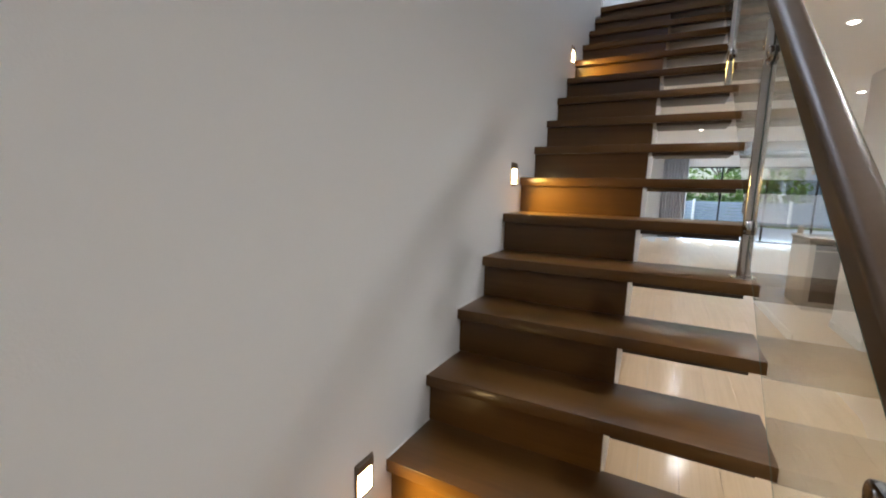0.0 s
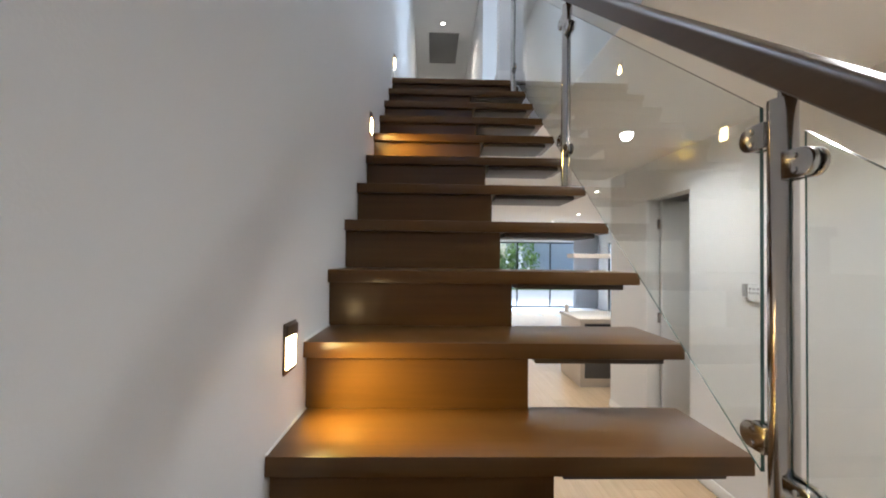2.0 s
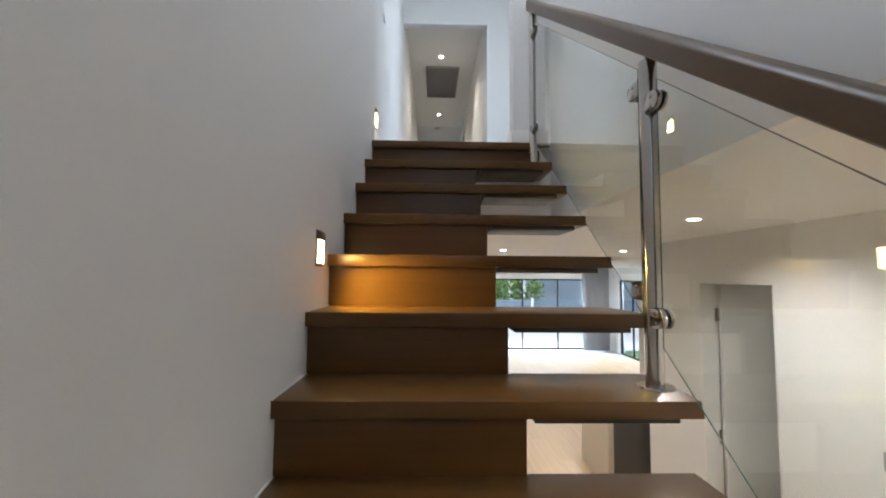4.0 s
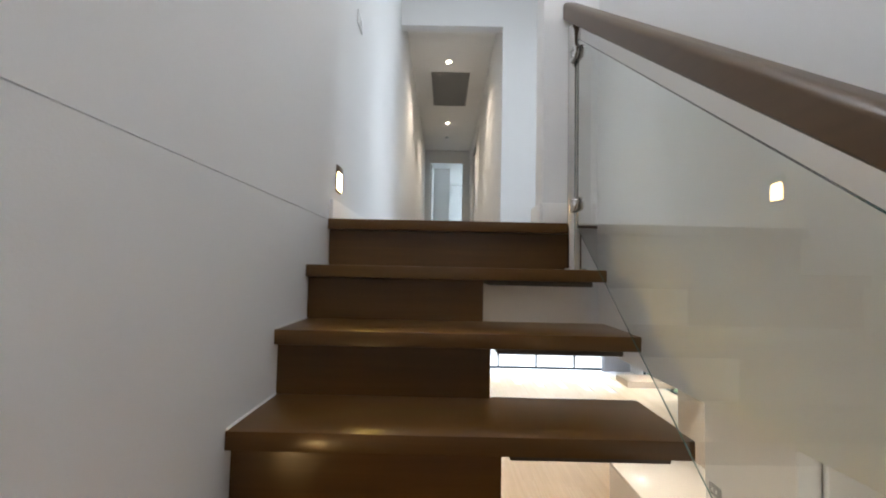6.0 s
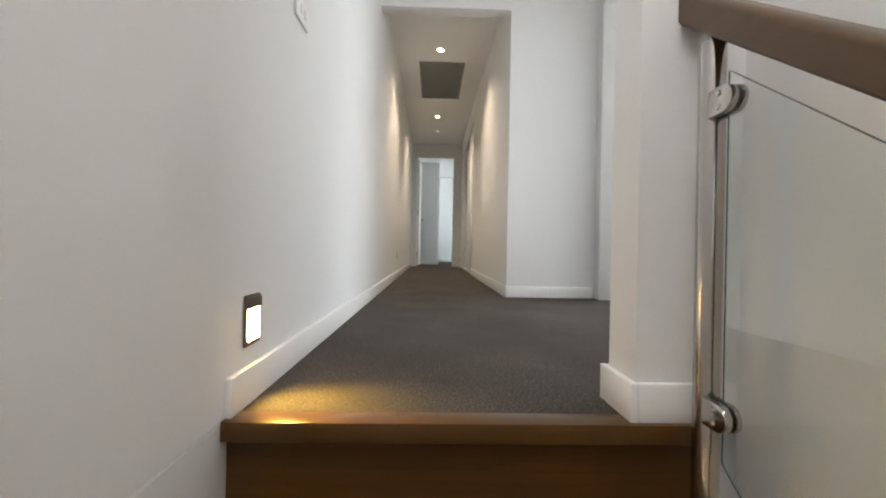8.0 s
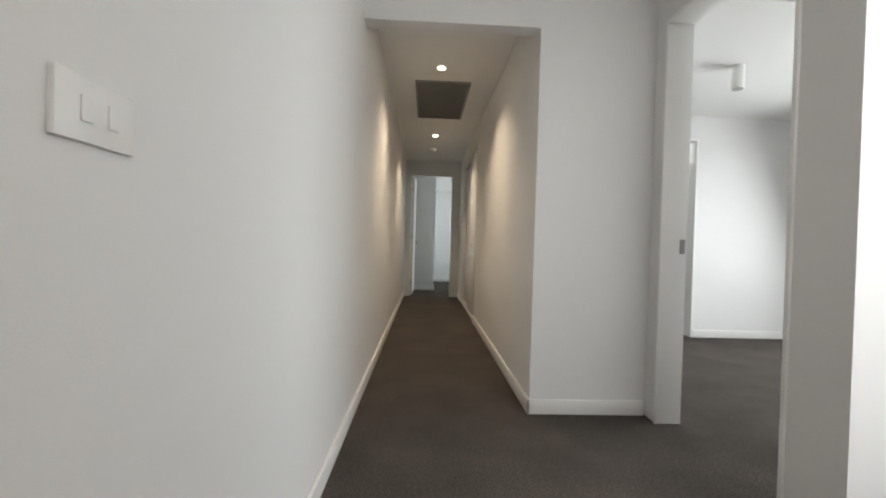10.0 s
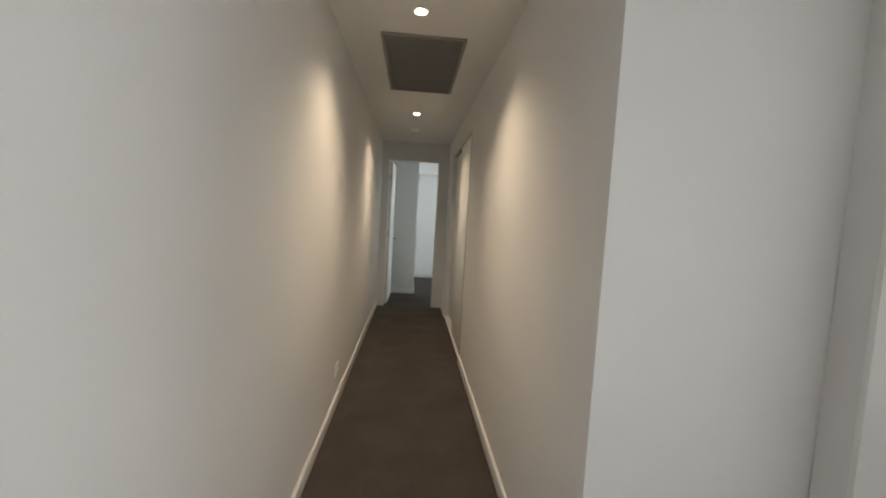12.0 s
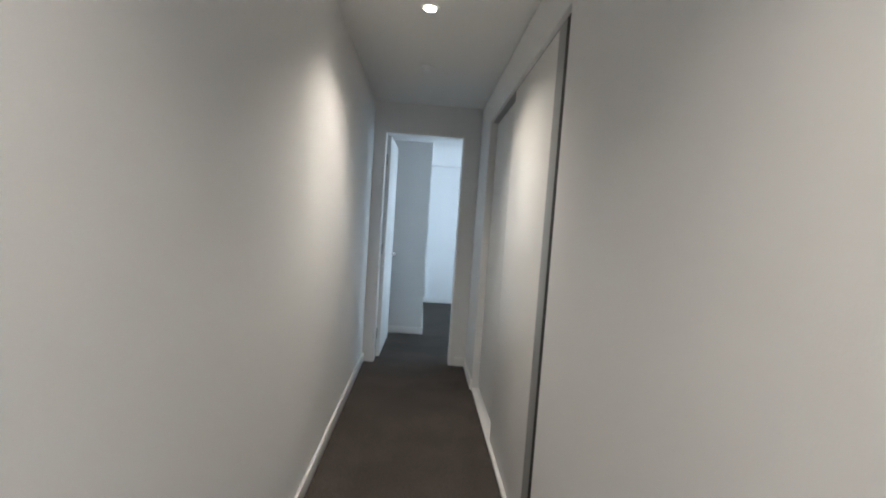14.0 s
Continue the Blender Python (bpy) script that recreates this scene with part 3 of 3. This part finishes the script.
jamb_set("door_frame_end", 0.095, 0.865, 7.665, 7.785, 2.235, "x")
jamb_set("door_frame_bath", 2.63, 3.43, 4.562, 4.698, 2.24, "x")
bed_frame = jamb_set("door_frame_bedroom", 1.690, 1.840, 1.415, 2.26, 2.25, "y")
part("strike_plate", bm_box(1.800, 1.828, 2.2375, 2.243, 0.955, 1.035, 0.001), GREYPLASTIC, bed_frame, "dark metal strike plate")

closet = thing("sliding_closet", "white sliding closet doors, one leaf pushed aside", "closet", (1.05, 6.2, 0))
part("leaf", bm_box(1.032, 1.058, 5.396, 6.24, 0.022, 2.240, 0.002), DOORW, closet)
part("leaf", bm_box(1.070, 1.094, 6.14, 7.08, 0.045, 2.235, 0.002), DOORW, closet)
part("edge_strip", bm_box(1.026, 1.050, 5.301, 5.395, 0.022, 2.235, 0.001), GREYPLASTIC, closet, "light grey aluminium edge strip")
# black strip stands in for the shade in the gap beside the leaf
part("gap_shade", bm_box(1.026, 1.050, 5.216, 5.300, 0.022, 2.235), RUBBER_GAP, closet)
part("floor_track", bm_box(1.014, 1.098, 5.217, 7.088, 0.0, 0.020, 0.002), TRIM, closet)
part("head_track", bm_box(1.034, 1.098, 5.217, 7.088, 2.2405, 2.2498, 0.002), GREYPLASTIC, closet)
for z in (0.5, 1.0, 1.5, 1.95):
    part("shelf", bm_box(1.25, 1.699, 5.222, 7.668, z, z + 0.018, 0.001), LAMINATE, closet)

# ---- switches and sockets ----


def plate(name, label, category, x, y0, y1, z0, z1, toward, keys=1, mat=None):
    """A wall plate on a wall whose face is at x."""
    t = thing(name, label, category, (x, (y0 + y1) / 2, (z0 + z1) / 2))
    d = 0.009 * toward
    part("plate", bm_box(min(x, x + d), max(x, x + d), y0, y1, z0, z1, 0.002), mat or PLASTIC, t)
    w = (y1 - y0) / (keys + 1)
    for k in range(keys):
        yc = y0 + (k + 1) * w
        e = x + d + 0.003 * toward
        part("rocker", bm_box(min(x + d, e), max(x + d, e), yc - 0.008, yc + 0.008, (z0 + z1) / 2 - 0.014, (z0 + z1) / 2 + 0.014, 0.001), PLASTIC, t)
    return t


plate("light_switch", "white double light switch plate on the wall", "light switch", -0.002, 0.407, 0.523, 1.068, 1.14, 1, 2)
plate("power_outlet", "white power outlet low on the corridor wall", "power outlet", -0.002, 4.20, 4.315, 0.235, 0.312, 1, 2)
keypad = thing("keypad_panel", "white alarm keypad with a grey screen on the corridor wall", "keypad", (2.466, -0.70, -1.66))
part("housing", bm_box(2.444, 2.466, -0.795, -0.640, -1.715, -1.605, 0.004), PLASTIC, keypad)
part("screen", bm_box(2.441, 2.466, -0.639, -0.595, -1.690, -1.605, 0.003), GREYPLASTIC, keypad, "grey screen block")
for i in range(3):
    for j in range(2):
        part("button", bm_box(2.441, 2.4445, -0.672 - i * 0.034, -0.656 - i * 0.034, -1.640 - j * 0.028, -1.626 - j * 0.028, 0.001), GREYPLASTIC, keypad)
plate("kitchen_switch", "grey switch plate near the wall's end", "light switch", 2.466, 1.345, 1.475, -1.785, -1.705, -1, 2, GREYPLASTIC)
intercom = thing("intercom", "white wall intercom with dark screen", "intercom", (1.99, 1.193, 1.5))
part("housing", bm_box(1.866, 1.99, 1.168, 1.193, 1.391, 1.55, 0.004), PLASTIC, intercom)
part("screen", bm_box(1.884, 1.976, 1.165, 1.168, 1.425, 1.54, 0.001), BLACKGLASS, intercom)
swb = thing("light_switch", "white single light switch on the hall wall", "light switch", (1.99, 1.193, 1.15))
part("plate", bm_box(1.868, 1.942, 1.184, 1.193, 1.035, 1.105, 0.002), PLASTIC, swb)
part("rocker", bm_box(1.900, 1.910, 1.181, 1.184, 1.060, 1.082, 0.001), PLASTIC, swb)
can = thing("ceiling_light", "white surface-mounted cylinder light on the bedroom ceiling", "ceiling light", (2.90, 3.3, 2.5))
part("housing", bm_tube(0.046, 2.90, 3.3, 2.315, 2.5, 32), TRIM, can)
part("baffle", bm_tube(0.040, 2.90, 3.3, 2.311, 2.3148, 32), GREYPLASTIC, can, "grey recessed baffle")

# ---- bathroom beyond the bedroom ----
vanity = thing("vanity", "black wall-hung bathroom vanity with drawers", "vanity", (3.2, 6.3, 0.4))
part("body", bm_box(3.1, 4.5, 6.12, 6.6, 0.22, 0.76, 0.003), BLACK, vanity)
part("top", bm_box(3.08, 4.52, 6.10, 6.6, 0.76, 0.79, 0.003), BLACKGLASS, vanity)
for z0, z1 in ((0.23, 0.485), (0.50, 0.75)):
    part("drawer", bm_box(3.11, 4.49, 6.105, 6.12, z0, z1, 0.002), BLACK, vanity)
mirror = thing("mirror", "frameless rectangular mirror on the tiled wall", "mirror", (3.1, 6.6, 1.5))
part("glass", bm_box(3.3, 4.15, 6.588, 6.598, 1.10, 2.2, 0.001), MIRROR, mirror)

# ---- windows ----


def window(name, axis, at, a0, a1, z0, z1, cuts, label="black aluminium framed window", depth=0.06, sill_mat=None):
    """A framed window in the plane axis = at, from a0 to a1, with upright bars at the cuts."""
    t = tagged(new(name), label, "window", kind="structure")

    def bx(p0, p1, q0, q1, d0, d1, nm, mat):
        b = (p0, p1, d0, d1, q0, q1) if axis == "y" else (d0, d1, p0, p1, q0, q1)
        return part(nm, bm_box(*b, 0.002 if mat is BLACK else 0.0), mat, t)

    w = 0.045
    d0, d1 = at, at + depth
    bx(a0, a1, z0, z0 + w, d0, d1, "frame", BLACK)
    bx(a0, a1, z1 - w, z1, d0, d1, "frame", BLACK)
    bx(a0, a0 + w, z0 + w, z1 - w, d0, d1, "frame", BLACK)
    bx(a1 - w, a1, z0 + w, z1 - w, d0, d1, "frame", BLACK)
    edges = [a0 + w, *cuts, a1 - w]
    for c in cuts:
        bx(c - 0.022, c + 0.022, z0 + w, z1 - w, d0 + 0.004, d1 - 0.004, "mullion", BLACK)
    for p, q in zip(edges, edges[1:]):
        g = bx(p + 0.022 * (p != edges[0]), q - 0.022 * (q != edges[-1]), z0 + w, z1 - w, d0 + 0.026, d0 + 0.034, "pane", PANE)
        g.visible_shadow = False


window("window_living", "y", 11.34, 0.95, 5.80, G, -0.87, (2.20, 3.37, 4.55), "black aluminium framed full-height glazing")
window("window_side", "x", 6.29, 8.35, 10.55, G, -0.89, (9.06, 9.77), "black aluminium framed full-height side window")
# made-up roof light, out of view, around the added stairwell lamp
sk = tagged(new("added_skylight"), "added unseen flat glazed skylight over the stairwell", "window", kind="structure")
for b in ((0.03, 0.05, -2.5, -0.1), (0.75, 0.77, -2.5, -0.1), (0.05, 0.75, -2.5, -2.46), (0.05, 0.75, -0.14, -0.1)):
    part("frame", bm_box(*b, TOP + 0.02, TOP + 0.12, 0.003), TRIM, sk)
part("pane", bm_box(0.05, 0.75, -2.46, -0.14, TOP + 0.08, TOP + 0.09), PANE, sk).visible_shadow = False
# made-up window high in the entry wall, only an opening for the added lamp
window("added_window_entry", "y", -7.06, 0.06, 1.06, 0.3, 2.3, ())
window("window_hall", "y", 0.08, 1.5, 2.7, 0.6, 2.2, (2.1,))
# made-up hall end window, unseen, holds the added hall end lamp
window("added_window_hall_end", "x", 3.54, 0.2, 1.08, 0.6, 2.2, ())
window("window_bedroom", "x", 4.90, 1.9, 3.9, 0.7, 2.15, (2.9,))
window("window_end_room", "x", 4.04, 8.7, 10.5, 0.6, 2.2, (9.6,))


def curtain(x0, x1, y, z0, z1, waves):
    t = thing("curtain", "gathered sheer grey full-height curtain beside the glazing", "curtain", ((x0 + x1) / 2, y, z0))
    bm = bmesh.new()
    n = waves * 10
    rows = []
    for z in (z0, (z0 + z1) / 2, z1):
        rows.append([bm.verts.new((x0 + (x1 - x0) * i / n, y + 0.05 * math.sin(2 * math.pi * i / 10) + 0.012 * math.sin(i * 0.7), z)) for i in range(n + 1)])
    for a, b in zip(rows, rows[1:]):
        for i in range(n):
            bm.faces.new((a[i], a[i + 1], b[i + 1], b[i]))
    ob = part("cloth", bm, FABRIC, t)
    mod = ob.modifiers.new("thick", "SOLIDIFY")
    mod.thickness = 0.004
    part("track", bm_box(x0, x1, y - 0.015, y + 0.015, z1, SOFFIT, 0.002), TRIM, t)


curtain(0.55, 1.27, 11.15, G + 0.01, SOFFIT - 0.02, 9)
curtain(5.30, 6.15, 11.10, G + 0.01, SOFFIT - 0.02, 12)

# ---- ground floor things ----
gdoor = thing("door_store", "pale flush door standing open into the store room", "door", (2.6, 0.69, G))
part("leaf", bm_box(2.600, 3.290, 0.662, 0.698, G + 0.01, -0.875, 0.002), DOORW, gdoor)
for z in (-1.10, -2.02, -2.95):
    part("hinge", bm_box(2.570, 2.602, 0.690, 0.705, z - 0.05, z + 0.05, 0.002), STEEL, gdoor)
gframe = tagged(new("door_frame_store"), "white painted timber door frame", "door frame", kind="structure")
part("jamb", bm_box(2.463, 2.593, 0.700, 0.709, G, -0.855, 0.001), TRIM, gframe)
part("jamb", bm_box(2.463, 2.593, 0.003, 0.012, G, -0.855, 0.001), TRIM, gframe)
part("head", bm_box(2.463, 2.593, 0.012, 0.700, -0.862, -0.853, 0.001), TRIM, gframe)

island = thing("kitchen_island", "kitchen island with cream stone top and charcoal front panel", "kitchen island", (2.8, 2.65, G))
part("body", bm_box(2.36, 3.28, 2.24, 3.08, G, G + 0.88, 0.003), LAMINATE, island)
part("worktop", bm_box(2.34, 3.30, 2.20, 3.11, G + 0.88, G + 0.92, 0.003), STONE, island)
part("front_panel", bm_box(2.42, 3.02, 2.226, 2.24, G + 0.12, G + 0.76, 0.003), CHARCOAL, island, "charcoal front panel")
part("recessed_grip", bm_box(2.42, 3.02, 2.232, 2.24, G + 0.775, G + 0.85, 0.002), BLACK, island, "black recessed grip rail")
jar = thing("canister", "small beige canister on the kitchen island", "canister", (2.42, 3.0, G + 0.92))
part("body", bm_tube(0.035, 2.42, 3.0, G + 0.92, G + 1.02, 20, 0.033), LAMINATE, jar)
part("lid", bm_tube(0.036, 2.42, 3.0, G + 1.02, G + 1.035, 20, 0.030), TRIM, jar)
pantry = thing("pantry_cabinet", "tall beige pantry cabinet with a projecting open shelf", "cabinet", (3.6, 3.2, G))
part("body", bm_box(3.36, 4.2, 2.9, 3.5, G, G + 2.3, 0.003), LAMINATE, pantry)
part("shelf", bm_box(2.50, 3.36, 2.93, 3.25, G + 1.74, G + 1.81, 0.003), LAMINATE, pantry)

# ---- outdoors ----
structure("ground", bm_box(-300, 300, 11.46, 600, G - 0.35, G - 0.06), GRASS, "green lawn reaching into the distance", "ground")
structure("terrace_paving", bm_box(-6, 16, 11.46, 19.6, G - 0.059, G - 0.03), PAVING, "pale concrete terrace paving", "pavement")
structure("side_ground", bm_box(6.41, 300, -60, 11.455, G - 0.35, G - 0.06), GRASS, "green lawn beside the house", "ground")
fence = thing("garden_fence", "blue-grey slatted garden fence with white posts", "fence", (4, 21, G - 0.06))
board_mesh = mesh_of("board", bm_box(-6.0, 16.0, -0.01, 0.01, -0.07, 0.07, 0.003), FENCE)
for i in range(7):
    placed("board", board_mesh, fence, pose(0, 21.0, G + 0.06 + i * 0.16))
for i in range(6):
    part("post", bm_box(-6 + 4 * i - 0.06, -6 + 4 * i + 0.06, 20.88, 20.98, G - 0.06, G + 1.2, 0.005), TRIM, fence)
shed = thing("garden_building", "grey rendered low building beyond the fence", "building", (9, 27, G))
part("wall", bm_box(6.3, 16, 24, 30, G - 0.06, G + 2.9), RENDER, shed)
part("roof", bm_box(6.0, 16.3, 23.7, 30.3, G + 2.9, G + 3.05, 0.01), FENCE, shed)


def leaf_mass(name, label, category, centres, count, leaf_size, seed, kind=""):
    """Many small leaf quads, scattered in overlapping uneven clumps."""
    rnd = np.random.RandomState(seed)
    verts, faces = [], []
    for c in centres:
        cx, cy, cz, rx, ry, rz = c
        for _ in range(count):
            d = rnd.normal(size=3)
            d /= np.linalg.norm(d)
            rad = rnd.uniform(0.55, 1.05)
            p = np.array([cx + d[0] * rx * rad, cy + d[1] * ry * rad, cz + d[2] * rz * rad])
            u = rnd.normal(size=3)
            u /= np.linalg.norm(u)
            w = np.cross(u, rnd.normal(size=3))
            w /= np.linalg.norm(w)
            s = leaf_size * rnd.uniform(0.6, 1.4)
            k = len(verts)
            verts += [tuple(p + u * s), tuple(p + w * s * 0.5), tuple(p - u * s), tuple(p - w * s * 0.5)]
            faces.append((k, k + 1, k + 2, k + 3))
    me = bpy.data.meshes.new(name)
    me.from_pydata(verts, [], faces)
    me.materials.append(LEAF)
    return tagged(new(name, me), label, category, kind=kind)


rnd = random.Random(4)
leaf_mass("hedge", "tall dense green hedge behind the fence", "hedge",
          [(-7 + i * 1.3 + rnd.uniform(-.3, .3), 23.0 + rnd.uniform(-.4, .4), G + 1.2 + rnd.uniform(-.2, .5), 1.1, 0.8, 1.4) for i in range(11)], 420, 0.14, 3, "stuff")


def tree(x, y, h, seed):
    t = thing("tree", "green leafy garden tree with brown trunk", "tree", (x, y, G - 0.06))
    bm = bm_tube(0.14, x, y, G - 0.06, G + h * 0.5, 12, 0.08)
    rr = random.Random(seed)
    ends = []
    for i in range(6):
        a = i * 1.05 + rr.uniform(-.3, .3)
        e = Vector((x + math.cos(a) * h * 0.22, y + math.sin(a) * h * 0.22, G + h * rr.uniform(0.6, 0.85)))
        s = Vector((x, y, G + h * 0.42))
        d = e - s
        bmesh.ops.create_cone(bm, cap_ends=True, segments=8, radius1=0.06, radius2=0.02, depth=d.length,
                              matrix=Matrix.Translation((s + e) / 2) @ d.to_track_quat("Z", "Y").to_matrix().to_4x4())
        ends.append(e)
    part("trunk", bm, BARK, t)
    ends.append(Vector((x, y, G + h * 0.85)))
    cr = leaf_mass("crown", "", "", [(e.x, e.y, e.z, h * 0.17, h * 0.17, h * 0.14) for e in ends], 260, 0.13, seed)
    cr.parent = t
    cr.matrix_parent_inverse = t.matrix_world.inverted()
    return t


for x, y, h, s in ((0.5, 25.5, 5.0, 1), (3.6, 26.5, 5.6, 2), (10.5, 15.5, 4.2, 5), (11.5, 10.0, 4.6, 6)):
    tree(x, y, h, s)

# ---- oak floor boards of the ground floor ----
floor_boards = tagged(new("floor_boards"), "pale oak timber floor of wide boards", "floor", kind="structure")
BW, BL = 0.19, 1.98
board = mesh_of("floor_board", bm_box(0.0006, BW - 0.0006, 0.0006, BL - 0.0006, -0.012, 0.0, 0.0), OAK)
for i in range(34):
    off = (i * 0.71) % BL
    for j in range(9 if i > 14 else 11):
        y = -7.0 - off + j * BL
        if y > 11.3 - BL:
            continue
        placed("floor_board", board, floor_boards, pose(-0.05 + i * BW, max(y, -7.1), G))
